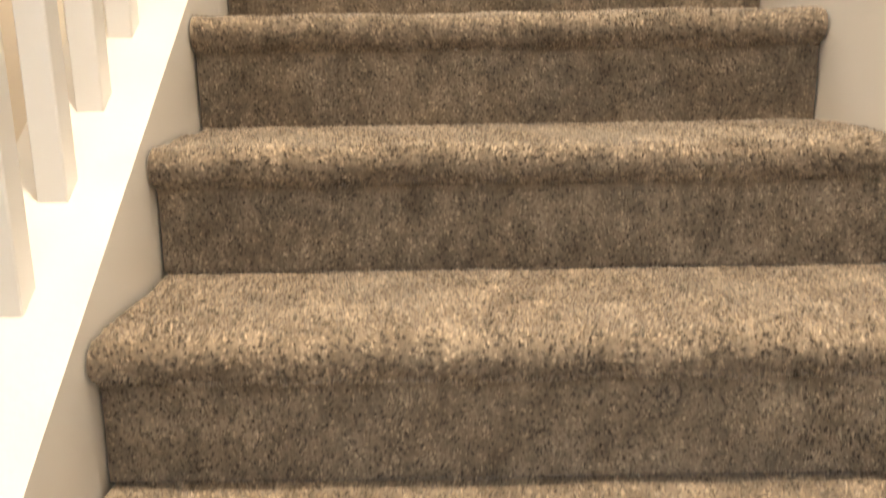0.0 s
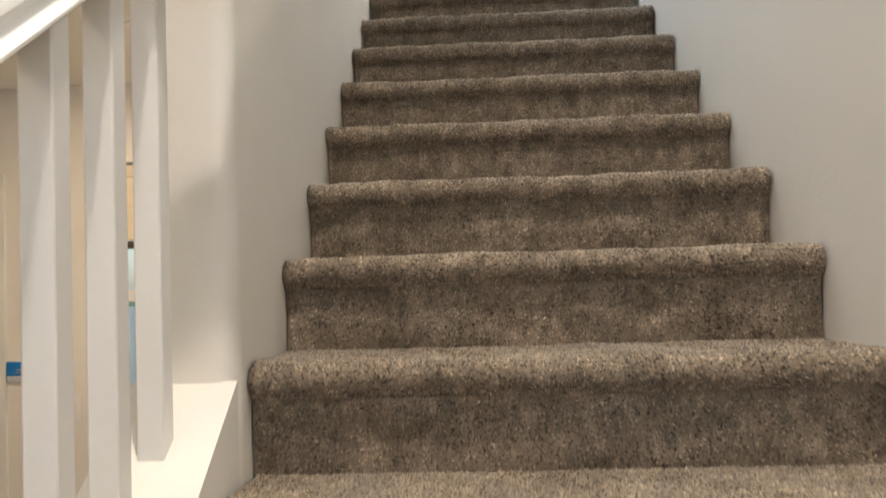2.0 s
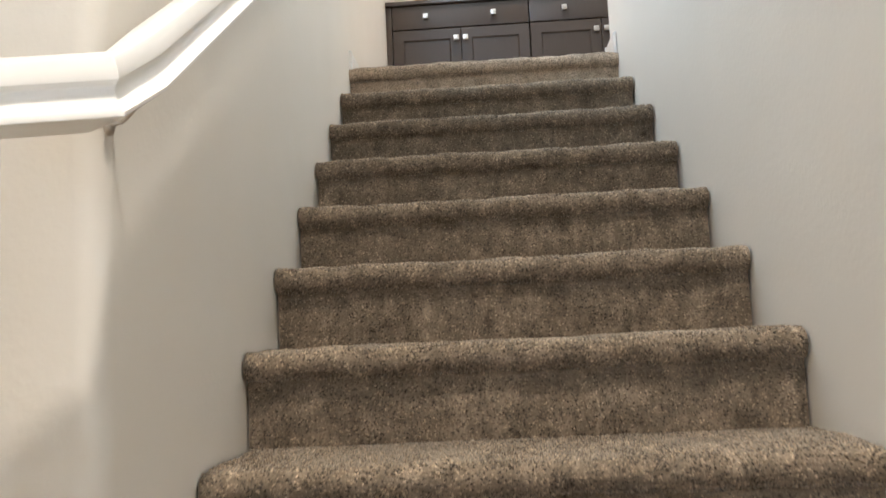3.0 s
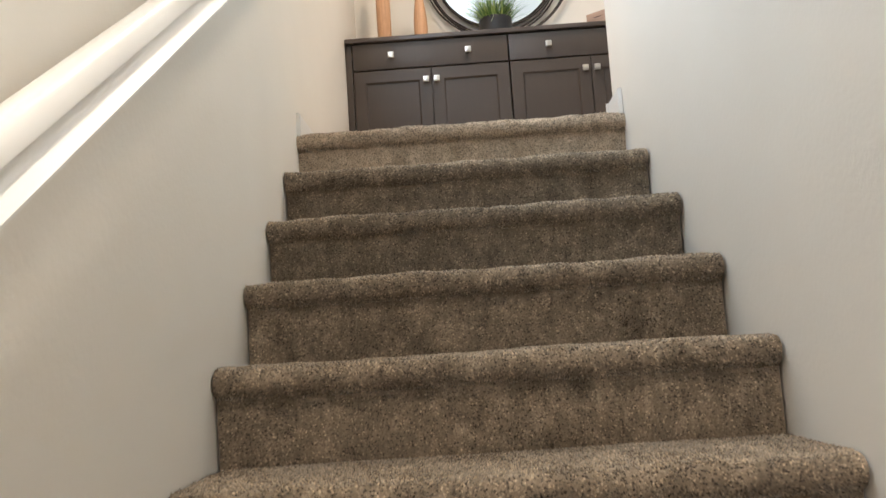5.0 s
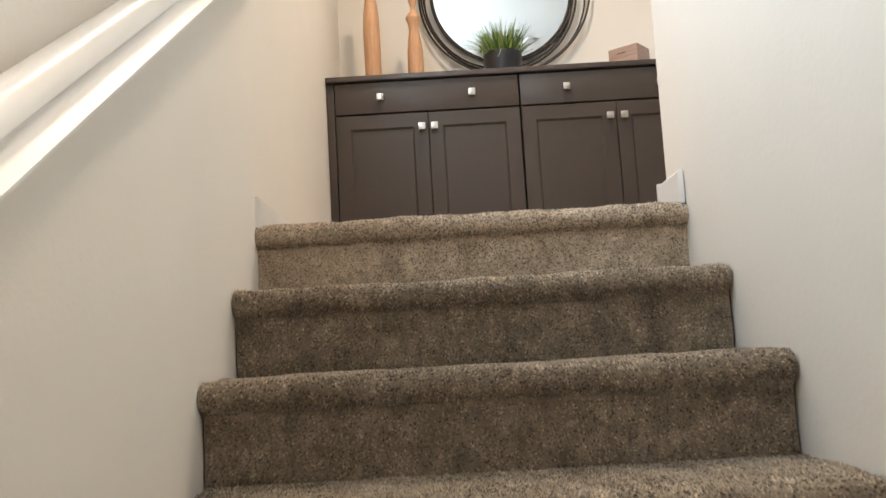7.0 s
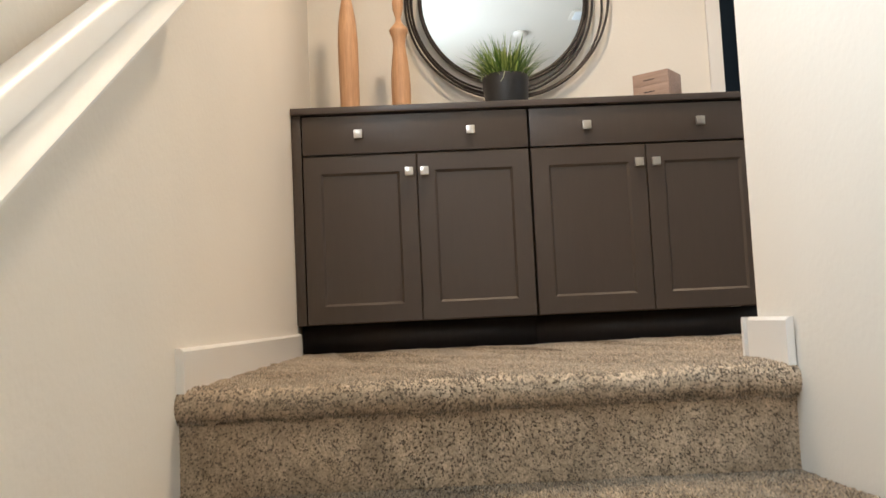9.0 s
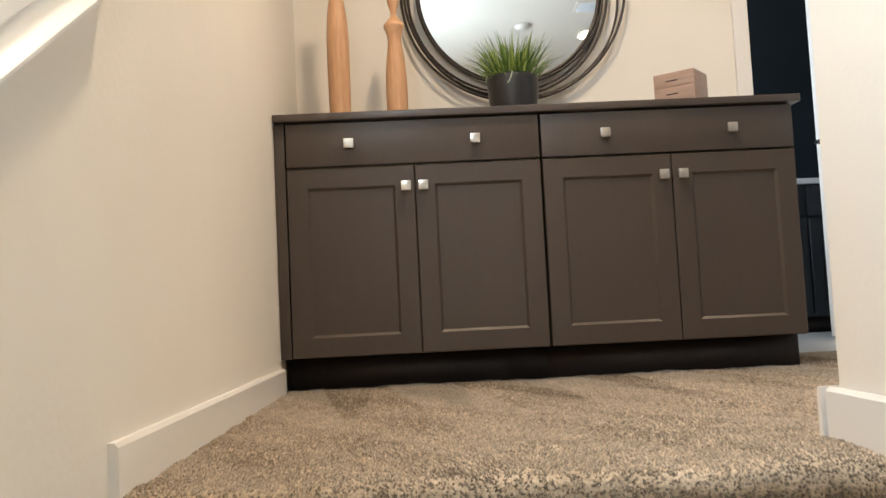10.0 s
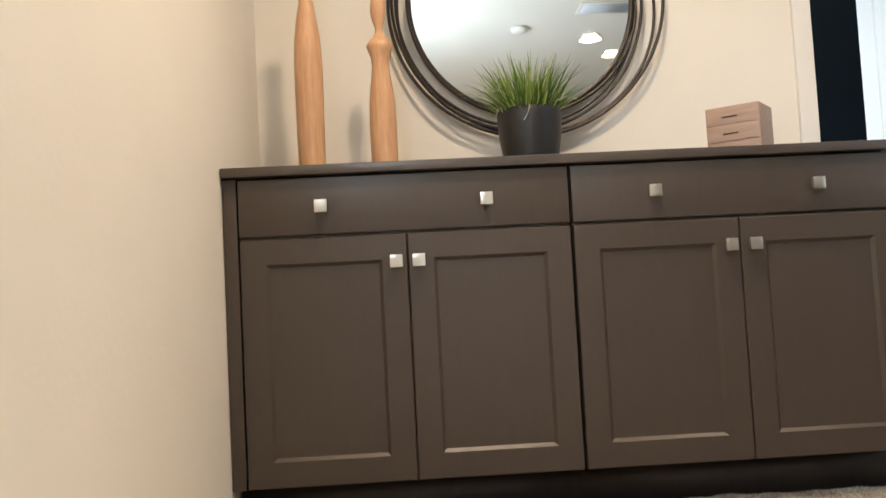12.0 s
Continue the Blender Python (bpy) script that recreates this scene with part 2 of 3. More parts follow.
def wall_hole(x0, x1, z0, z1, y0, y1, holes):
    """A wall in the x-z plane from y0 to y1 thick, with rectangular openings (x0, x1, z0, z1)."""
    bm = bmesh.new()
    xs = sorted({x0, x1, *(h[0] for h in holes), *(h[1] for h in holes)})
    zs = sorted({z0, z1, *(h[2] for h in holes), *(h[3] for h in holes)})
    for xa, xb in zip(xs, xs[1:]):
        for za, zb in zip(zs, zs[1:]):
            if not any(h[0] <= xa and xb <= h[1] and h[2] <= za and zb <= h[3] for h in holes):
                box(bm, xa, xb, y0, y1, za, zb)
    bmesh.ops.remove_doubles(bm, verts=bm.verts, dist=1e-5)
    seen = {}
    for f in list(bm.faces):
        seen.setdefault(frozenset(f.verts), []).append(f)
    bmesh.ops.delete(bm, geom=[f for fs in seen.values() if len(fs) > 1 for f in fs], context="FACES_ONLY")
    bmesh.ops.recalc_face_normals(bm, faces=bm.faces)
    return bm


# ---- the shell ----
def left(y):
    """Face of the stairwell's handrail side."""
    return -0.035 - (0.0205 if y < 0 else 0.003) * y


WIDTH = 1.045
STEPS = 15
BACK = 2.03                    # hall wall behind the cabinet
CORNER = -2.255                # where the full-height wall begins


def slanted(points, thick_lo, thick_hi):
    bm = bmesh.new()
    inner = [bm.verts.new((left(y) + thick_hi, y, z)) for y, z in points]
    outer = [bm.verts.new((left(y) + thick_lo, y, z)) for y, z in points]
    n = len(points)
    for i in range(n):
        bm.faces.new((inner[i], inner[(i + 1) % n], outer[(i + 1) % n], outer[i]))
    bm.faces.new(inner[::-1])
    bm.faces.new(outer)
    bmesh.ops.recalc_face_normals(bm, faces=bm.faces)
    return bm


def capline(y):
    return 2.72 + SLOPE * y


# stairwell wall on the handrail side, with its rounded end
CLERE = (-1.75, -0.15, 3.85, 4.6)   # opening over the stairs for the added, unseen clerestory: y and z
bm = bmesh.new()
for y0, y1, spans in ((CORNER, CLERE[0], [(LOW, CEIL)]), (CLERE[0], CLERE[1], [(LOW, CLERE[2]), (CLERE[3], CEIL)]), (CLERE[1], 0.0, [(LOW, CEIL)]), (0.0, BACK + 0.12, [(LOW, CEIL)])):
    for z0, z1 in spans:
        ra, rb = [[bm.verts.new((left(y) + dx, y, z)) for dx, z in ((0.0, z0), (0.0, z1), (-0.17, z1), (-0.17, z0))] for y in (y0, y1)]
        for i in range(4):
            bm.faces.new((ra[i], ra[(i + 1) % 4], rb[(i + 1) % 4], rb[i]))
        bm.faces.new(ra[::-1])
        bm.faces.new(rb)
bmesh.ops.recalc_face_normals(bm, faces=bm.faces)
ends = [e for e in bm.edges if abs(e.verts[0].co.y - CORNER) < 0.01 and abs(e.verts[1].co.y - CORNER) < 0.01 and abs(e.verts[0].co.z - e.verts[1].co.z) > 1]
bmesh.ops.bevel(bm, geom=ends, offset=0.035, segments=8, profile=0.5, affect="EDGES")
structure("wall_west", bm, WALL, "warm white textured stairwell wall with rounded end", "wall", True)
# knee wall that carries the balusters
structure("knee_wall", slanted([(-4.35, LOW), (CORNER + 0.004, LOW), (CORNER + 0.004, capline(CORNER)), (-4.35, capline(-4.35))], -0.168, 0.0),
          WALL, "low sloped white wall below the balusters", "wall")
# loft-side half wall of the stairwell
bm = slanted([(-4.6, LOW), (0.172, LOW), (0.172, 3.76), (-4.6, 3.76)], WIDTH, WIDTH + 0.125)
ends = [e for e in bm.edges if abs(e.verts[0].co.y - 0.172) < 0.01 and abs(e.verts[1].co.y - 0.172) < 0.01 and abs(e.verts[0].co.z - e.verts[1].co.z) > 1]
bmesh.ops.bevel(bm, geom=ends, offset=0.022, segments=6, profile=0.5, affect="EDGES")
structure("wall_east", bm, WALL, "white textured stairwell half wall with rounded corner", "wall", True)
# hall wall with the washroom doorway
structure("wall_north", wall_hole(-0.22, 4.55, TOP - 0.02, CEIL, BACK, BACK + 0.12, [(1.68, 2.46, TOP - 0.02, TOP + 2.05)]), WALL,
          "cream painted hall wall behind the cabinet", "wall")
structure("ceiling", solid(-2.9, 4.7, -5.3, 4.5, CEIL, CEIL + 0.12), CEILING, "plain white upper ceiling", "ceiling")
structure("wall_loft_east", wall_hole(-4.7, BACK, TOP - 0.02, CEIL, 4.55, 4.67, [(-2.1, 0.3, 3.3, 4.8)]), WALL, "cream loft wall with an added wide window, unseen", "wall")
bpy.data.objects["wall_loft_east"].data.transform(Matrix(((0, 1, 0, 0), (1, 0, 0, 0), (0, 0, 1, 0), (0, 0, 0, 1))))
bpy.data.objects["wall_loft_east"].data.flip_normals()
structure("wall_south", wall_hole(-2.9, 4.67, LOW, CEIL, -5.32, -5.2, [(-1.1, 0.8, 0.8, 3.0)]), WALL, "plain cream wall closing the stairwell", "wall")
structure("wall_foyer_west", solid(-2.9, -2.78, -5.2, 0.1, LOW, CEIL), WALL, "plain cream foyer wall", "wall")
bm = solid(left(0) + WIDTH + 0.127, 4.55, -5.2, 0.172, TOP - 0.30, TOP - 0.004)
box(bm, left(0) + WIDTH - 0.02, 4.55, 0.172, BACK, TOP - 0.30, TOP - 0.004)
structure("floor_loft", bm, CARPET_FLAT, "taupe carpeted loft floor", "floor")
structure("floor_foyer", solid(-2.78, 1.15, -5.2, 0.1, LOW - 0.1, LOW), FLOORWOOD, "pale wood plank foyer floor", "floor")
structure("ceiling_foyer", solid(-2.78, -0.19, -5.2, 0.1, CEIL_LOW, CEIL_LOW + 0.25), CEILING, "plain white foyer ceiling", "ceiling")
structure("wall_foyer_north", wall_hole(-2.78, -0.18, LOW, CEIL, 0.1, 0.25, [(-2.62, -1.76, LOW, LOW + 2.06), (-1.36, -0.40, 0.35, 1.95)]), WALL,
          "cream foyer wall with the front door and a window", "wall")
structure("ground", solid(-60, 60, 0.3, 120, LOW - 0.5, LOW - 0.3), LAWN, "mown green lawn outside", "ground")


# ---- carpeted stairs ----
def step_outline(depth, rise, r=0.027, over=0.028):
    """From the foot of the riser, round the nose, to the back of the tread. The nose's front is y = 0, its top z = 0."""
    pts = [(over, -rise), (over + 0.001, -rise * 0.6), (over, -2 * r - 0.006), (over - 0.004, -2 * r)]
    for i in range(0, 11):
        a = radians(-90 - 18 * i)
        pts.append((r + r * math.cos(a), -r + r * math.sin(a)))
    pts += [(over + 0.05, 0.001), (depth * 0.55, 0.0), (depth + over, -0.002)]
    return pts


def carpet_step(depth, rise, width, seed, spacing, streak=0.0, mat=CARPET):
    """A solid step under a pile of small leaning tufts; returns a mesh."""
    rng = np.random.default_rng(seed)
    outline = np.array(step_outline(depth, rise))
    legs = np.hypot(*np.diff(outline, axis=0).T)
    run = np.r_[0, np.cumsum(legs)]
    stations = np.interp(np.linspace(0, run[-1], max(24, int(run[-1] / 0.012))), run, run)
    core = np.stack([np.interp(stations, run, outline[:, i]) for i in (0, 1)], 1)
    xs = np.linspace(0, width, int(width / 0.014))

    def swell(x, s):
        return 0.0014 * np.sin(x * 23 + seed * 1.7 + 1.3 * np.sin(s * 31)) + 0.0012 * np.sin(x * 61 + s * 40 + seed) + 0.0012 * np.sin(x * 9.0 - seed)

    def normal_at(s):
        i = np.clip(np.searchsorted(run, s, side="right") - 1, 0, len(legs) - 1)
        d = np.diff(outline, axis=0)[i] / legs[i][:, None]
        return np.stack([-d[:, 1], d[:, 0]], 1)

    gx, gs = np.meshgrid(xs, stations, indexing="ij")
    gn = normal_at(gs.ravel())
    lift = swell(gx.ravel(), gs.ravel()) * np.clip(gs.ravel() / 0.05, 0, 1) * np.clip((run[-1] - gs.ravel()) / 0.05, 0, 1)
    gy = np.interp(gs.ravel(), run, outline[:, 0]) + gn[:, 0] * lift
    gz = np.interp(gs.ravel(), run, outline[:, 1]) + gn[:, 1] * lift
    verts = [np.stack([gx.ravel(), gy, gz], 1)]
    m = len(stations)
    i, j = np.meshgrid(np.arange(len(xs) - 1), np.arange(m - 1), indexing="ij")
    a = (i * m + j).ravel()
    quads = np.stack([a, a + m, a + m + 1, a + 1], 1)
    # tufts
    count = int(width * run[-1] / spacing ** 2)
    s, x = rng.uniform(0, run[-1], count), rng.uniform(0.002, width - 0.002, count)
    n = normal_at(s)
    lift = swell(x, s) * np.clip(s / 0.05, 0, 1) * np.clip((run[-1] - s) / 0.05, 0, 1)
    root = np.stack([x, np.interp(s, run, outline[:, 0]) + n[:, 0] * (lift - 0.0015), np.interp(s, run, outline[:, 1]) + n[:, 1] * (lift - 0.0015)], 1)
    up = np.stack([np.zeros(count), n[:, 0], n[:, 1]], 1)
    along = np.stack([np.zeros(count), -n[:, 1], n[:, 0]], 1)
    across = np.tile([1.0, 0, 0], (count, 1))
    brush = np.sin(x * 11 + seed) * np.cos(s * 9 + seed * 2) + 0.6 * np.sin(x * 29 + s * 17 + seed)
    lean_a = 0.35 * brush + rng.normal(0, 0.42, count) + streak * np.sign(np.sin(x * 16 + 2.6 * s)) * np.clip(s - 0.4, 0, 1)
    lean_x = 0.35 * np.cos(x * 13 - seed) + rng.normal(0, 0.42, count)
    tall = rng.uniform(0.0030, 0.0062, count)
    tip = root + (up + along * lean_a[:, None] + across * lean_x[:, None]) * tall[:, None]
    turn, wide = rng.uniform(0, 2 * np.pi, count), rng.uniform(0.0023, 0.0034, count) * spacing / 0.0039
    feet = []
    for k in range(3):
        c, d = np.cos(turn + k * 2.094) * wide, np.sin(turn + k * 2.094) * wide
        feet.append(root + across * c[:, None] + along * d[:, None])
    first = len(verts[0])
    verts.append(np.stack([*feet, tip], 1).reshape(-1, 3))
    o = first + 4 * np.arange(count)
    tris = np.concatenate([np.stack([o + p, o + q, o + 3], 1) for p, q in ((0, 1), (1, 2), (2, 0))])
    allv = np.concatenate(verts)
    allv[:, 0] = np.clip(allv[:, 0], 0.001, width - 0.001)
    me = bpy.data.meshes.new("step")
    loops = np.concatenate([quads.ravel(), tris.ravel()]).astype(np.int32)
    starts = np.concatenate([4 * np.arange(len(quads)), 4 * len(quads) + 3 * np.arange(len(tris))]).astype(np.int32)
    me.vertices.add(len(allv))
    me.vertices.foreach_set("co", allv.astype(np.float32).ravel())
    me.loops.add(len(loops))
    me.loops.foreach_set("vertex_index", loops)
    me.polygons.add(len(starts))
    me.polygons.foreach_set("loop_start", starts)
    me.update(calc_edges=True)
    me.polygons.foreach_set("use_smooth", np.ones(len(starts), bool))
    me.materials.append(mat)
    return me


stairs = thing("staircase", "straight stair flight in taupe grey cut-pile carpet", "stairs", kind="structure")
treads = [carpet_step(0.275, 0.18, WIDTH - 0.004, 11 + i, 0.0042) for i in range(4)]
for k in range(1, STEPS + 1):
    y = -0.275 * k
    st = new("step", treads[k % 4])
    st.parent = stairs
    st.location = (left(y) + 0.002, y, TOP - 0.18 * k)
bm = bmesh.new()
for k in range(1, STEPS + 1):
    y = -0.275 * k
    box(bm, left(y) + 0.01, left(y) + WIDTH - 0.01, y + 0.034, y + 0.34, LOW, TOP - 0.18 * k - 0.01)
part("stair_base", bm, CARPET_FLAT, stairs, smooth=False)

# landing with its own nose
landing = new("landing", carpet_step(1.56, 0.18, WIDTH + 0.01, 40, 0.0041, 0.5, CARPET_LIT))
landing.location = (left(0) - 0.006, -0.010, TOP)
hall = new("floor_hall", carpet_step(BACK - 0.2, 0.05, 1.6, 43, 0.0058, 0.5, CARPET_LIT))
hall.location = (left(0) + WIDTH + 0.003, 0.184, TOP)
tagged(hall, "taupe carpeted hall floor with vacuum marks", "floor", kind="structure")
tagged(landing, "taupe carpeted landing with a rounded front nose", "floor", kind="structure")

# ---- balusters and handrail ----
rail_group = "white balusters on the knee wall"


def baluster(x, y, foot, head):
    bm = bmesh.new()
    w = 0.0195
    vs = []
    for dy in (-w, w):
        for dx in (-w, w):
            vs.append(((x + dx, y + dy, foot + SLOPE * dy), (x + dx, y + dy, head + SLOPE * dy)))
    a = [bm.verts.new(v[0]) for v in vs]
    b = [bm.verts.new(v[1]) for v in vs]
    for i, j in ((0, 1), (1, 3), (3, 2), (2, 0)):
        bm.faces.new((a[i], a[j], b[j], b[i]))
    bm.faces.new((a[0], a[2], a[3], a[1]))
    bm.faces.new((b[0], b[1], b[3], b[2]))
    bmesh.ops.recalc_face_normals(bm, faces=bm.faces)
    bmesh.ops.bevel(bm, geom=[e for e in bm.edges if abs(e.verts[0].co.z - e.verts[1].co.z) > 0.3], offset=0.002, segments=1, affect="EDGES")
    return bm


RAIL = [(-0.029, 0.0), (-0.032, 0.002), (-0.032, 0.006), (-0.0285, 0.011), (-0.0225, 0.018), (-0.0180, 0.026), (-0.0165, 0.033), (-0.0180, 0.039), (-0.0235, 0.044),
        (-0.0235, 0.047), (-0.0205, 0.058), (-0.0165, 0.069), (-0.011, 0.077), (-0.004, 0.080)]
RAIL = [(-u, v) for u, v in RAIL] + [(u, v) for u, v in RAIL[::-1]]
RAIL_C, RAIL_B = 3.428, 3.437   # height at y = 0 of the rail on the wall and of the rail over the balusters


def swept(path, outline):
    """An upright outline (across, up) carried along a path, mitred at its corners."""
    bm = bmesh.new()
    pts = [Vector(p) for p in path]
    rings = []
    for i, p in enumerate(pts):
        dirs = []
        if i:
            dirs.append((pts[i] - pts[i - 1]).to_2d().normalized())
        if i < len(pts) - 1:
            dirs.append((pts[i + 1] - pts[i]).to_2d().normalized())
        rights = [Vector((d.y, -d.x)) for d in dirs]
        mid = sum(rights, Vector((0, 0))).normalized()
        mid = mid / max(0.3, mid.dot(rights[0]))
        rings.append([bm.verts.new((p.x + mid.x * u, p.y + mid.y * u, p.z + v)) for u, v in outline])
    for a, b in zip(rings, rings[1:]):
        n = len(outline)
        for i in range(n):
            bm.faces.new((a[i], a[(i + 1) % n], b[(i + 1) % n], b[i]))
    bm.faces.new(rings[0])
    bm.faces.new(rings[-1][::-1])
    bmesh.ops.recalc_face_normals(bm, faces=bm.faces)
    return bm


JOG = -2.376
railing = thing("handrail", "white painted moulded handrail that jogs round the wall end", "handrail")


def over_balusters(y):
    return left(y) - 0.0855


def along_wall(y):
    return left(y) + 0.059


part("rail", swept([(over_balusters(-4.3), -4.3, RAIL_B - SLOPE * 4.3), (over_balusters(JOG), JOG - 0.028, RAIL_B + SLOPE * (JOG - 0.028)),
                    (along_wall(JOG), JOG, RAIL_C + SLOPE * JOG), (along_wall(JOG + 0.1), JOG + 0.1, RAIL_C + SLOPE * (JOG + 0.1)),
                    (along_wall(0), 0.0, RAIL_C), (along_wall(0), 0.05, RAIL_C + SLOPE * 0.05)], RAIL), TRIM, railing)
for by in (-2.235, -0.25):
    bz = RAIL_C + SLOPE * by
    wx = along_wall(by)
    part("bracket", tube([(left(by) + 0.002, by, bz - 0.052), (wx - 0.04, by, bz - 0.048), (wx - 0.018, by, bz - 0.026), (wx - 0.010, by, bz + 0.006)], 0.0045), NICKEL, railing, "nickel rail bracket")
    rose = lathe([(0.014, 0.0), (0.014, 0.003), (0.009, 0.006)], 20)
    rose.transform(Matrix.Rotation(radians(90), 4, "Y"))
    part("bracket_plate", rose, NICKEL, railing, loc=(left(by) + 0.0005, by, bz - 0.052))
for i in range(13):
    by = -2.375 - 0.1535 * i
    b = part("baluster", baluster(over_balusters(by), by, capline(by) - 0.002, RAIL_B + SLOPE * by + 0.01), TRIM)
    tagged(b, "square white painted wooden baluster", "baluster", rail_group)


# ---- baseboards ----
def board(points, t=0.014, h=0.082):
    bm = bmesh.new()
    x0, y0, x1, y1 = points
    d = Vector((x1 - x0, y1 - y0))
    nrm = Vector((-d.y, d.x)).normalized() * t
    prof = [(0, 0), (1, 0), (1, h - 0.006), (0.55, h), (0, h)]
    rings = [[bm.verts.new((x + nrm.x * u, y + nrm.y * u, TOP - 0.004 + v)) for u, v in prof] for x, y in ((x0, y0), (x1, y1))]
    n = len(prof)
    for i in range(n):
        bm.faces.new((rings[0][i], rings[0][(i + 1) % n], rings[1][(i + 1) % n], rings[1][i]))
    bm.faces.new(rings[0][::-1])
    bm.faces.new(rings[1])
    bmesh.ops.recalc_face_normals(bm, faces=bm.faces)
    return bm


structure("baseboard", board((left(1.45), 1.45, left(0.005), 0.005), h=0.076), TRIM, "white painted baseboard on the landing", "baseboard")
structure("baseboard", board((left(0.0) + WIDTH, 0.0, left(-0.1) + WIDTH - 0.002, 0.174)), TRIM, "short white baseboard at the wall corner", "baseboard")
structure("baseboard", board((left(0) + WIDTH - 0.018, 0.182, left(0) + WIDTH + 0.14, 0.174)), TRIM, "white baseboard round the wall end", "baseboard")


# ---- sideboard of two cabinet units ----
FRONT, DEPTH = 1.437, 0.585
Z0, Z1, ZD, ZT = 2.800, 3.366, 3.374, 3.506   # door foot, door head, drawer foot, drawer head


def shaker(w, h, rim=0.058, thick=0.019, sink=0.008):
    """A framed door of width w and height h, front at y = 0, foot at z = 0."""
    bm = bmesh.new()
    e = 0.002
    outer = [(e, e), (w - e, e), (w - e, h - e), (e, h - e)]
    edge = [(0, 0), (w, 0), (w, h), (0, h)]
    inner = [(rim, rim), (w - rim, rim), (w - rim, h - rim), (rim, h - rim)]
    deep = [(rim + 0.008, rim + 0.008), (w - rim - 0.008, rim + 0.008), (w - rim - 0.008, h - rim - 0.008), (rim + 0.008, h - rim - 0.008)]
    loops = [[bm.verts.new((u, y, v)) for u, v in pts] for pts, y in ((edge, thick), (edge, e), (outer, 0), (inner, 0), (deep, sink))]
    for a, b in zip(loops, loops[1:]):
        for i in range(4):
            bm.faces.new((a[i], a[(i + 1) % 4], b[(i + 1) % 4], b[i]))
    bm.faces.new(loops[-1])
    bm.faces.new(loops[0][::-1])
    bmesh.ops.recalc_face_normals(bm, faces=bm.faces)
    return bm


def knob_mesh():
    bm = bmesh.new()
    box(bm, -0.0145, 0.0145, -0.030, -0.018, -0.0145, 0.0145)
    rounded(bm, 0.0018, 2)
    box(bm, -0.0065, 0.0065, -0.019, 0.0, -0.0065, 0.0065)
    return bm


def cabinet_unit(x0, x1, knobs_top, knobs_low, split):
    c = thing("base_cabinet", "espresso-stained shaker base cabinet with square nickel knobs", "cabinet", (x0, FRONT, TOP), "pair of hall cabinets")
    w = x1 - x0
    part("body", solid(0.003, w - 0.003, 0.0195, DEPTH, Z0 - TOP - 0.002, ZT - TOP + 0.004, bevel=0.001, segments=1), CABINET, c)
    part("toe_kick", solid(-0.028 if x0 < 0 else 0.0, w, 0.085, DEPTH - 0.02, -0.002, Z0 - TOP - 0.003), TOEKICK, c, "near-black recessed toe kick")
    g = 0.003
    dr = part("drawer", solid(g, w - g, 0.0, 0.019, ZD - TOP, ZT - TOP, bevel=0.002), CABINET, c)
    for kx in knobs_top:
        part("knob", knob_mesh(), NICKEL, dr, "square brushed nickel knob", loc=(kx - x0, 0, 3.437 - TOP))
    for a, b, kx in ((x0 + g, split - 0.0015, knobs_low[0]), (split + 0.0015, x1 - g, knobs_low[1])):
        d = part("door", shaker(b - a, Z1 - Z0), CABINET, c, loc=(a - x0, 0, Z0 - TOP))
        part("knob", knob_mesh(), NICKEL, d, "square brushed nickel knob", loc=(kx - a, 0, 3.302 - Z0))
    return c


cabinet_unit(-0.004, 0.771, (0.190, 0.572), (0.357, 0.409), 0.384)
cabinet_unit(0.773, 1.558, (0.969, 1.359), (1.140, 1.198), 1.171)
filler = part("filler_strip", solid(left(1.5) + 0.002, -0.006, FRONT + 0.004, FRONT + 0.06, Z0 - 0.002, ZT + 0.004, bevel=0.0015), CABINET)
tagged(filler, "narrow dark filler strip between cabinet and wall", "trim", kind="structure")
top_bm = solid(left(1.6) + 0.002, 1.580, FRONT - 0.016, BACK - 0.002, ZT + 0.006, 3.535, bevel=0.004)
tagged(part("worktop", top_bm, CABINET_TOP), "dark-stained wooden top across both cabinets", "worktop")

TABLE = 3.535


# ---- carved wooden figures: one plain turned mesh each ----
def figure(loc, profile, label):
    bm = lathe(profile, 12, 0.8)
    ob = part("wooden_sculpture", bm, MAPLE)
    ob.location = loc
    return tagged(ob, label, "sculpture", "pair of wooden sculptures")


figure((0.142, 1.76, TABLE), [(0.0345, 0), (0.0355, 0.02), (0.0375, 0.12), (0.0385, 0.24), (0.0385, 0.33), (0.035, 0.40), (0.029, 0.45), (0.020, 0.50),
                              (0.018, 0.53), (0.021, 0.56), (0.024, 0.59), (0.021, 0.63), (0.010, 0.65)], "tall smooth maple wood figure on the cabinet")
figure((0.338, 1.76, TABLE), [(0.0345, 0), (0.0355, 0.04), (0.0365, 0.10), (0.0370, 0.16), (0.0355, 0.21), (0.0310, 0.255), (0.0255, 0.295), (0.0235, 0.320), (0.0260, 0.342),
                              (0.0330, 0.362), (0.0362, 0.371), (0.0352, 0.378), (0.0270, 0.390), (0.0150, 0.402), (0.0110, 0.412), (0.0108, 0.424), (0.0150, 0.437), (0.0205, 0.456), (0.0220, 0.475),
                              (0.0200, 0.497), (0.0140, 0.516), (0.0090, 0.53), (0.004, 0.54)],
       "slender maple wood figure with shoulders and small head")


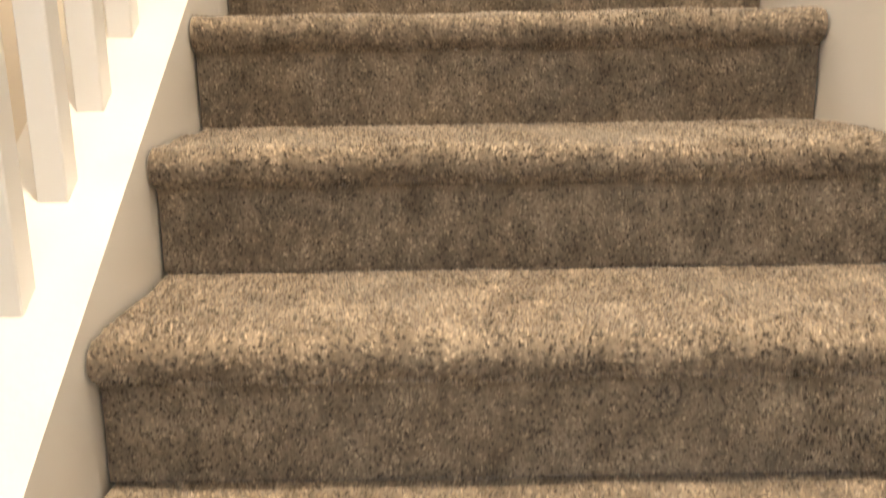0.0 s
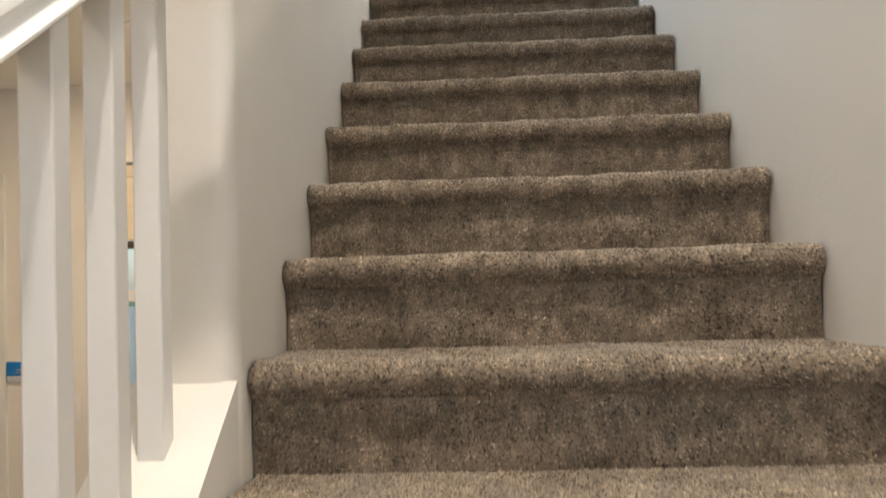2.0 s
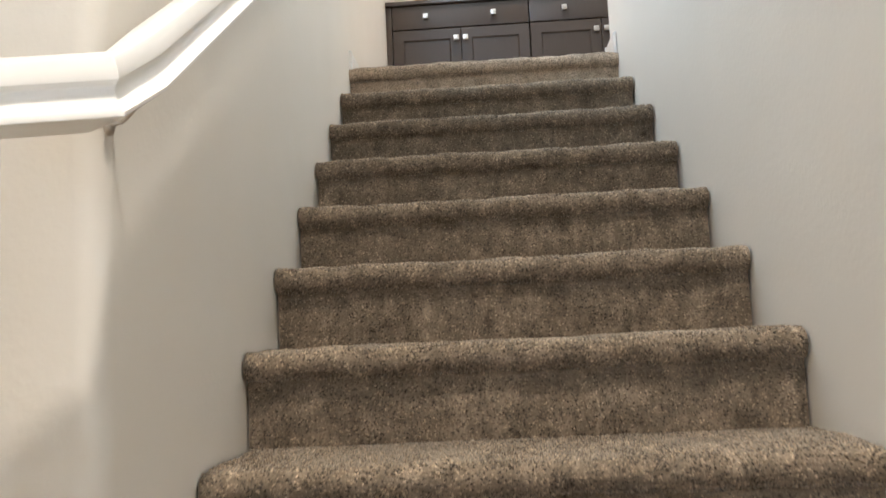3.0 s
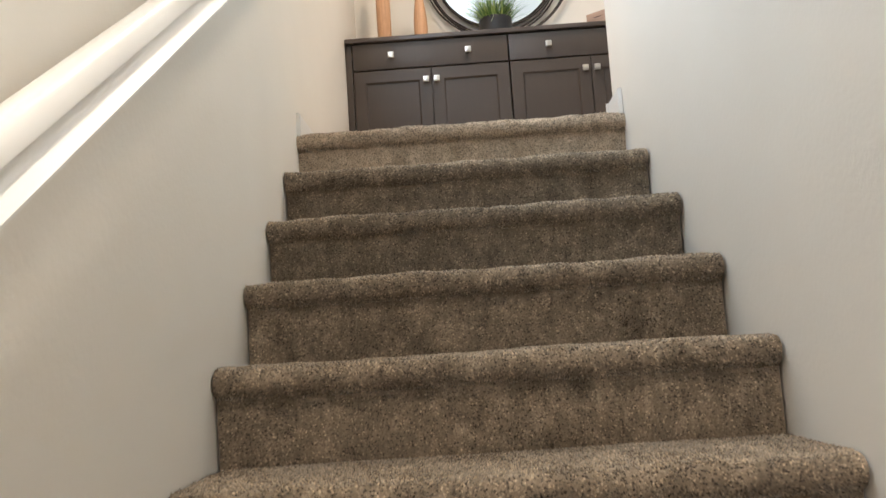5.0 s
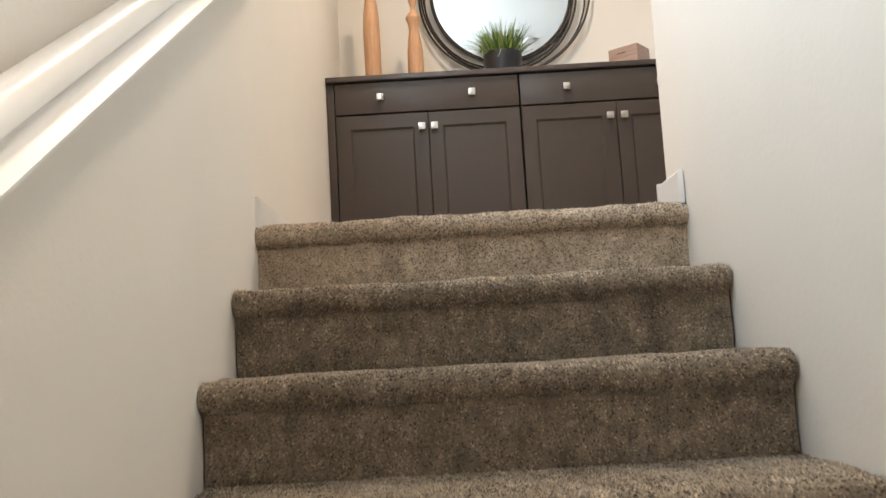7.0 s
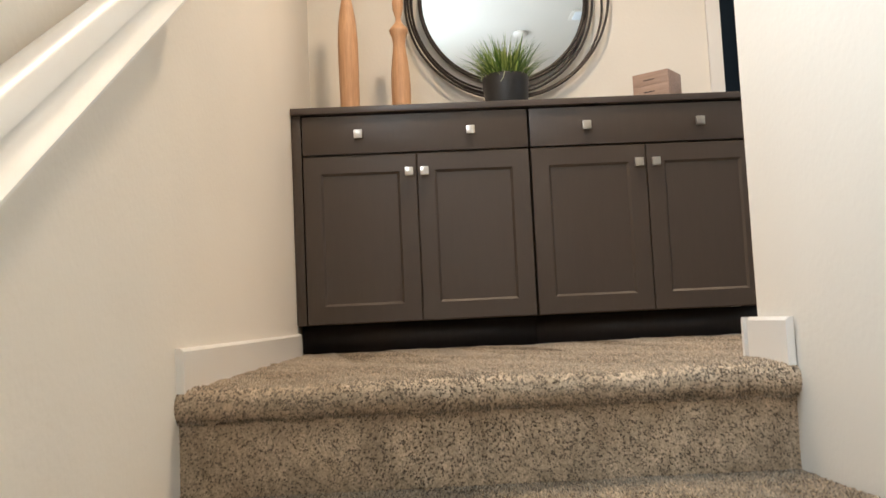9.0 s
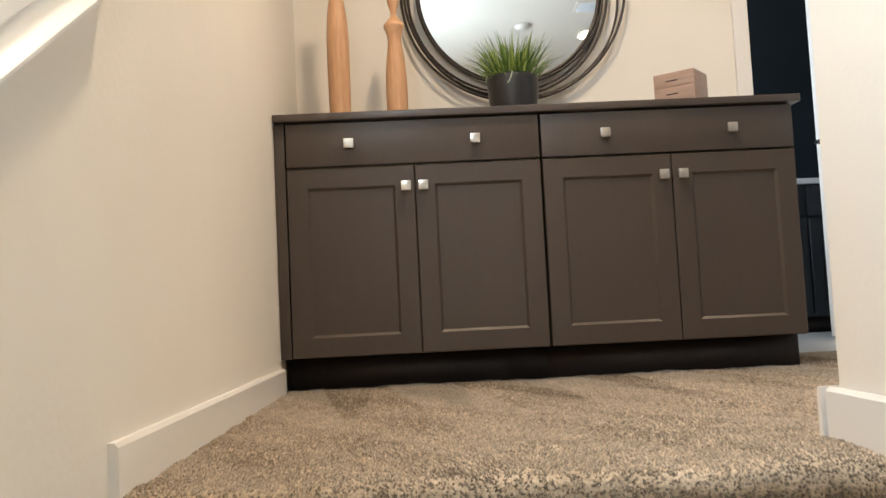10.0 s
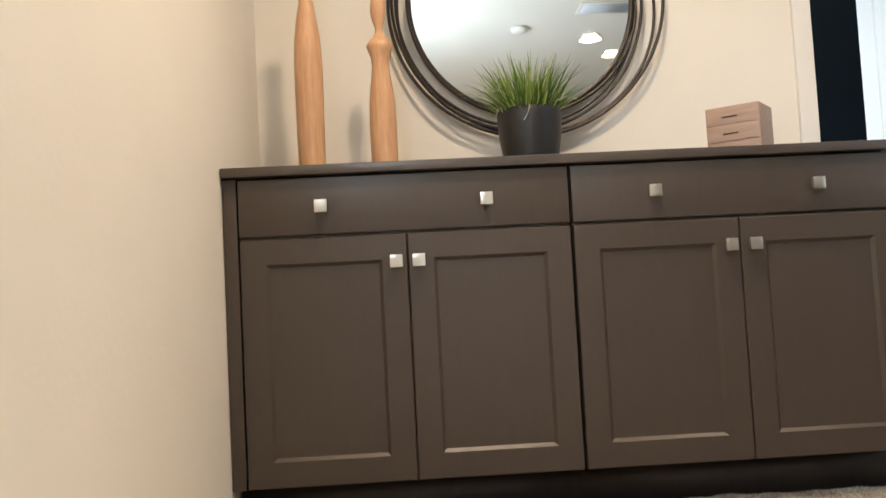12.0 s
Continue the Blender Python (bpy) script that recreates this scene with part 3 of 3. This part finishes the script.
# ---- round mirror with a wire frame ----
MX, MZ, MY = 0.769, 4.099, BACK - 0.03
mirror = thing("wall_mirror", "round mirror framed by looping dark metal wires", "mirror", (MX, MY, MZ))
disc = lathe([(0.333, 0.0), (0.336, 0.003), (0.336, 0.008)], 96)
disc.transform(Matrix.Rotation(radians(90), 4, "X"))
part("glass", disc, MIRROR, mirror, "round silvered mirror glass", smooth=False)


def ring(r, dx, dz, rad, y, wob=0.0, ph=0.0):
    pts = []
    for i in range(120):
        a = 2 * math.pi * i / 120
        rr = r + wob * math.cos(2 * a + ph)
        pts.append((dx + rr * math.cos(a), y + 0.006 * math.sin(3 * a + ph), dz + rr * math.sin(a)))
    return tube(pts, rad, 8, True)


for r, dx, dz, y, wob, ph, rad in ((0.340, 0.0, 0.0, -0.010, 0.0, 0.0, 0.0068), (0.346, 0.003, -0.006, -0.014, 0.003, 0.4, 0.0050), (0.366, -0.016, -0.012, -0.010, 0.006, 2.0, 0.0050),
                                   (0.380, -0.004, -0.010, -0.016, 0.007, 3.4, 0.0050), (0.400, 0.010, -0.006, -0.006, 0.006, 1.2, 0.0048), (0.418, 0.016, 0.002, -0.018, 0.004, 5.0, 0.0052)):
    part("wire", ring(r, dx, dz, rad, y, wob, ph), BLACK_METAL, mirror, "dark bronze metal wire")


# ---- potted grass ----
plant = thing("potted_grass", "bushy green artificial grass in a round black pot", "plant", (0.740, 1.775, TABLE))
part("pot", lathe([(0.056, 0.0), (0.061, 0.003), (0.068, 0.02), (0.078, 0.06), (0.0855, 0.105), (0.0885, 0.145), (0.0885, 0.168), (0.0868, 0.178), (0.0845, 0.181), (0.0822, 0.178), (0.083, 0.16), (0.080, 0.150)], 48), POT, plant, "matt black ceramic pot")
part("soil", lathe([(0.080, 0.145), (0.078, 0.158), (0.03, 0.162)], 32), SOIL, plant)
rnd = random.Random(5)
bm = bmesh.new()
for i in range(620):
    a, r0 = rnd.uniform(0, 2 * math.pi), 0.070 * math.sqrt(rnd.random())
    lean = (r0 / 0.070) * rnd.uniform(0.3, 1.15) + rnd.uniform(-0.1, 0.2)
    droop = rnd.uniform(0.2, 0.75)
    length = rnd.uniform(0.10, 0.195) * (1 - 0.06 * (r0 / 0.070))
    base = Vector((r0 * math.cos(a), r0 * math.sin(a), 0.152))
    swing = a + rnd.uniform(-0.5, 0.5)
    out = Vector((math.cos(swing), math.sin(swing), 0))
    side = Vector((-math.sin(swing), math.cos(swing), 0))
    twist = rnd.uniform(-1.2, 1.2)
    wide = side * math.cos(twist) + out * math.sin(twist)
    thick = rnd.uniform(0.0016, 0.0030)
    prev = None
    for j in range(6):
        s = j / 5
        ang = lean * (0.6 + droop * s)
        p = base + length * s * (out * math.sin(ang) + Vector((0, 0, math.cos(ang)))) + side * 0.012 * s * s * twist
        hw = thick * (1 - s ** 2) + 0.0002
        cur = (bm.verts.new(p - wide * hw), bm.verts.new(p + wide * hw))
        if prev:
            bm.faces.new((prev[0], prev[1], cur[1], cur[0]))
        prev = cur
part("grass", bm, GRASS, plant, "fine bright green blades", smooth=True)
for points in (((-0.02, -0.070, 0.160), (-0.018, -0.088, 0.186), (-0.012, -0.100, 0.176), (-0.020, -0.104, 0.150), (-0.030, -0.100, 0.136)),
               ((-0.072, -0.035, 0.160), (-0.084, -0.045, 0.184), (-0.094, -0.052, 0.176), (-0.098, -0.050, 0.152)),
               ((0.050, -0.060, 0.160), (0.064, -0.072, 0.190), (0.092, -0.082, 0.197), (0.120, -0.084, 0.190))):
    part("stray_blade", tube(points, 0.0016, 5), STRAW, plant, "pale dry stray blade")


# ---- small drawer box ----
jewel = thing("trinket_box", "small pinkish wooden drawer box with dark slot pulls", "box", (1.314, 1.74, TABLE))
jewel.rotation_euler = (0, 0, radians(-39))
part("body", solid(-0.072, 0.072, -0.060, 0.062, 0.0, 0.155, bevel=0.0025), BOXWOOD, jewel)
for zz in (0.060, 0.106):
    d = part("drawer", solid(-0.069, 0.069, -0.0625, -0.0595, zz, zz + 0.0445, bevel=0.001), BOXWOOD, jewel)
    part("slot", solid(-0.027, 0.015, -0.0645, -0.062, zz + 0.018, zz + 0.0215, bevel=0.001), TOEKICK, d, "dark slot pull")


# ---- washroom behind the hall ----
RX0, RX1, RY = 1.25, 4.0, 4.35
structure("floor_washroom", solid(RX0, RX1, BACK, RY, TOP - 0.1, TOP - 0.006), TILE, "pale grey tiled washroom floor", "floor")
structure("wall_washroom_north", solid(RX0, RX1, RY, RY + 0.12, TOP - 0.1, CEIL), NAVY, "dark navy painted washroom wall", "wall")
structure("wall_washroom_west", solid(RX0 - 0.12, RX0, BACK + 0.12, RY + 0.12, TOP - 0.1, CEIL), NAVY, "dark navy washroom wall behind the added lamp", "wall")
structure("wall_washroom_east", solid(RX1, RX1 + 0.12, BACK + 0.12, RY + 0.12, TOP - 0.1, CEIL), NAVY, "dark navy painted washroom side wall", "wall")


def casing(bm, x0, x1, z0, z1, y0, y1, w):
    box(bm, x0 - w, x0, y0, y1, z0, z1 + w)
    box(bm, x1, x1 + w, y0, y1, z0, z1 + w)
    box(bm, x0, x1, y0, y1, z1, z1 + w)


bm = bmesh.new()
casing(bm, 1.68, 2.46, TOP, TOP + 2.05, BACK - 0.014, BACK - 0.001, 0.057)
structure("trim", bm, TRIM, "white door casing round the washroom doorway", "trim")
bm = bmesh.new()
box(bm, 1.665, 1.6805, BACK - 0.001, BACK + 0.121, TOP, TOP + 2.05)
box(bm, 2.4595, 2.475, BACK - 0.001, BACK + 0.121, TOP, TOP + 2.05)
structure("door_jamb", bm, TRIM, "white door jamb", "trim")


def panel_door(w, h, t=0.035):
    """A two-panel door leaf, hinge edge at x = 0, foot at z = 0."""
    bm = bmesh.new()
    box(bm, 0, w, -t / 2, t / 2, 0, h)
    for z0, z1 in ((0.22, 0.86), (1.02, h - 0.14)):
        for s in (-1, 1):
            y = s * t / 2
            rim = [bm.verts.new((u, y + s * 0.004, v)) for u, v in ((0.10, z0 - 0.01), (w - 0.10, z0 - 0.01), (w - 0.10, z1 + 0.01), (0.10, z1 + 0.01))]
            lip = [bm.verts.new((u, y + s * 0.0045, v)) for u, v in ((0.104, z0 - 0.006), (w - 0.104, z0 - 0.006), (w - 0.104, z1 + 0.006), (0.104, z1 + 0.006))]
            base = [bm.verts.new((u, y + s * 0.0004, v)) for u, v in ((0.112, z0 + 0.002), (w - 0.112, z0 + 0.002), (w - 0.112, z1 - 0.002), (0.112, z1 - 0.002))]
            inner = [bm.verts.new((u, y + s * 0.0004, v)) for u, v in ((0.13, z0 + 0.02), (w - 0.13, z0 + 0.02), (w - 0.13, z1 - 0.02), (0.13, z1 - 0.02))]
            field = [bm.verts.new((u, y + s * 0.004, v)) for u, v in ((0.15, z0 + 0.04), (w - 0.15, z0 + 0.04), (w - 0.15, z1 - 0.04), (0.15, z1 - 0.04))]
            for a, b in ((rim, lip), (lip, base), (base, inner), (inner, field)):
                for i in range(4):
                    bm.faces.new((a[i], a[(i + 1) % 4], b[(i + 1) % 4], b[i]))
            bm.faces.new(field)
    bmesh.ops.recalc_face_normals(bm, faces=bm.faces)
    return bm


def lever(side):
    bm = lathe([(0.026, 0.0), (0.026, 0.006), (0.022, 0.010), (0.010, 0.012), (0.009, 0.045)], 24)
    bm.transform(Matrix.Rotation(radians(90 * side), 4, "X"))
    box(bm, -0.105, 0.012, -side * 0.038 - 0.006, -side * 0.038 + 0.006, -0.009, 0.009)
    return bm


def door_leaf(name, label, w, h, m, knob_z, mat):
    d = thing(name, label, "door", kind="structure")
    d.matrix_world = m
    part("leaf", panel_door(w, h), mat, d, smooth=False)
    part("door_handle", lever(1), BLACK_METAL, d, "black lever handle", loc=(w - 0.065, -0.0175, knob_z))
    part("door_handle", lever(-1), BLACK_METAL, d, "black lever handle", loc=(w - 0.065, 0.0175, knob_z))
    return d


door_leaf("door_1", "open white two-panel washroom door with black lever", 0.79, 2.03, pose(2.455, BACK + 0.125, TOP + 0.008, 0, 0, 96.2), 0.93, TRIM)

vanity = thing("vanity", "dark grey vanity cabinet with a white stone top", "cabinet", (2.2, 3.62, TOP - 0.006))
part("body", solid(0.0, 1.2, 0.02, 0.55, 0.09, 0.84, bevel=0.002), VANITY, vanity)
part("toe_kick", solid(0.02, 1.18, 0.07, 0.53, 0.0, 0.088), TOEKICK, vanity)
part("countertop", solid(-0.015, 1.215, 0.0, 0.57, 0.842, 0.875, bevel=0.003), QUARTZ, vanity, "white stone countertop")
for i, (a, b) in enumerate(((0.01, 0.39), (0.405, 0.795), (0.81, 1.19))):
    d = part("drawer", solid(a, b, 0.003, 0.0195, 0.66, 0.825, bevel=0.002), VANITY, vanity)
    part("pull", solid((a + b) / 2 - 0.006, (a + b) / 2 + 0.006, -0.02, 0.004, 0.715, 0.77, bevel=0.002), BLACK_METAL, d, "black pull")
    part("door", shaker(b - a, 0.54), VANITY, vanity, loc=(a, 0.001, 0.105))
jar = thing("glass_jar", "small clear glass jar on the vanity", "jar", (2.30, 3.80, TOP + 0.869))
part("jar_body", lathe([(0.034, 0), (0.038, 0.004), (0.038, 0.09), (0.034, 0.10), (0.031, 0.10), (0.035, 0.088), (0.035, 0.008)], 24), GLASS, jar)
part("lid", lathe([(0.036, 0.101), (0.037, 0.112), (0.012, 0.118), (0.010, 0.13), (0.013, 0.14), (0.004, 0.146)], 24), NICKEL, jar, "metal lid with a small finial")


# ---- ceiling fittings ----
def downlight(x, y, z):
    d = thing("recessed_light", "round recessed ceiling light, switched on", "ceiling light", (x, y, z), "recessed ceiling lights")
    bm = lathe([(0.054, -0.003), (0.078, -0.005), (0.081, 0.0), (0.054, 0.0)], 32)
    bmesh.ops.delete(bm, geom=[f for f in bm.faces if len(f.verts) > 4], context="FACES_ONLY")
    part("ring", bm, TRIM, d)
    part("diffuser", lathe([(0.053, -0.0015), (0.053, -0.0005)], 32), GLOW, d, "glowing diffuser")
    return d


for lx, ly in LOFT_LAMPS:
    downlight(lx, ly, CEIL)
for lx, ly in FOYER_LAMPS:
    downlight(lx, ly, CEIL_LOW)
vent = thing("ceiling_vent", "white louvred ceiling air vent", "vent", (1.84, -1.12, CEIL))
part("frame", solid(-0.19, 0.19, -0.11, 0.11, -0.008, -0.0005, bevel=0.003), TRIM, vent)
for i in range(9):
    part("slat", solid(-0.165, 0.165, -0.085 + i * 0.02, -0.077 + i * 0.02, -0.014, -0.0075), PALE, vent)
smoke = thing("smoke_detector", "round white smoke detector on the ceiling", "detector", (1.30, -1.5, CEIL))
part("body", lathe([(0.062, 0.0), (0.062, -0.018), (0.05, -0.034), (0.02, -0.036)][::-1], 32), TRIM, smoke)


# ---- windows ----
def window(name, label, x0, x1, z0, z1, y, m=None, mid=None):
    w = thing(name, label, "window", kind="structure")
    bm = bmesh.new()
    f = 0.045
    box(bm, x0, x0 + f, y, y + 0.06, z0, z1)
    box(bm, x1 - f, x1, y, y + 0.06, z0, z1)
    box(bm, x0 + f, x1 - f, y, y + 0.06, z0, z0 + f)
    box(bm, x0 + f, x1 - f, y, y + 0.06, z1 - f, z1)
    if mid:
        box(bm, x0 + f, x1 - f, y + 0.005, y + 0.055, mid - 0.025, mid + 0.025)
    part("window_frame", bm, TRIM, w, smooth=False)
    p = part("pane", solid(x0 + f, x1 - f, y + 0.028, y + 0.034, z0 + f, z1 - f), GLASS, w, smooth=False)
    p.visible_shadow = False
    part("window_sill", solid(x0 - 0.03, x1 + 0.03, y - 0.14, y - 0.001, z0 - 0.022, z0 - 0.001, bevel=0.004), TRIM, w)
    if m is not None:
        w.matrix_world = m
    return w


window("window_1", "tall foyer window looking onto greenery", -1.36, -0.40, 0.35, 1.95, 0.18, mid=1.36)
window("window_3", "tall unseen window added behind the stair foot", -1.1, 0.8, 0.8, 3.0, -5.28)
window("window_4", "high unseen clerestory window added over the stairs", CLERE[0], CLERE[1], CLERE[2], CLERE[3], 0.10, pose(left(-0.95), 0, 0, 0, 0, 90))
window("window_2", "wide unseen window added in the loft", -1.2, 1.2, 3.3, 4.8, 0.0, pose(4.58, -0.9, 0, 0, 0, -90))

blind = thing("roman_shade", "cream woven roman shade pulled halfway up", "blind", (-0.86, 0.085, 1.93))
part("headrail", solid(-0.46, 0.46, -0.03, 0.012, -0.05, 0.0, bevel=0.004), SHADE_CLOTH, blind)
for i in range(4):
    part("fold", solid(-0.45, 0.45, -0.035 - 0.004 * i, -0.012, -0.125 - 0.068 * i, -0.052 - 0.068 * i, bevel=0.008), SHADE_CLOTH, blind)
part("bottom_rail", solid(-0.45, 0.45, -0.05, -0.012, -0.365, -0.332, bevel=0.006), CABINET_TOP, blind, "dark brown bottom rail")

# ---- front door, keypad and wall panel ----
fd = thing("door_2", "closed cream front door with black hardware", "door", (-2.62, 0.16, LOW + 0.01), kind="structure")
part("leaf", panel_door(0.86, 2.03, 0.044), CREAM, fd, smooth=False)
part("keypad", solid(0.765, 0.825, -0.045, -0.021, 0.955, 1.035, bevel=0.006), BLACK_PLASTIC, fd, "black keypad deadbolt")
part("door_handle", lever(1), BLACK_METAL, fd, "black lever handle", loc=(0.79, -0.021, 0.845))
part("latch", lathe([(0.011, 0.0), (0.011, 0.012), (0.006, 0.016)], 16), BLACK_METAL, fd, loc=(0.79, -0.03, 0.69))
bm = bmesh.new()
casing(bm, -2.62, -1.76, LOW, LOW + 2.06, 0.086, 0.099, 0.032)
structure("trim", bm, TRIM, "white casing round the front door", "trim")
panel = thing("wall_panel", "small wall panel with a bright blue screen", "control panel", (-1.66, 0.0995, 1.045))
part("case", solid(-0.064, 0.064, -0.016, 0.0, -0.043, 0.043, bevel=0.004), PALE, panel)
part("screen", solid(-0.062, 0.062, -0.018, -0.0145, -0.020, 0.041, bevel=0.001), BLUE, panel, "bright blue screen")
for i in range(2):
    part("caption_bar", solid(-0.02, 0.022, -0.0187, -0.0179, 0.004 - 0.012 * i, 0.008 - 0.012 * i), PALE, panel)

switch = thing("light_switch", "white rocker light switch plate", "switch", (-1.43, 0.0995, 0.88))
part("plate", solid(-0.036, 0.036, -0.006, 0.0, -0.058, 0.058, bevel=0.002), TRIM, switch)
part("rocker", solid(-0.016, 0.016, -0.0095, -0.0055, -0.033, 0.033, bevel=0.0015), TRIM, switch)

# ---- outside the foyer window ----
# White boards added as a pale backdrop, so the glass looks bright.
fence = thing("fence", "tall white board fence added beyond the lawn to brighten the view", "fence", (-2.6, 3.4, LOW - 0.3))
for i in range(36):
    part("board", solid(i * 0.13, i * 0.13 + 0.118, 0, 0.02, 0.03, 1.72, bevel=0.003), TRIM, fence)
for zz in (0.25, 1.45):
    part("fence_rail", solid(-0.05, 4.7, 0.021, 0.06, zz, zz + 0.08, bevel=0.003), TRIM, fence)
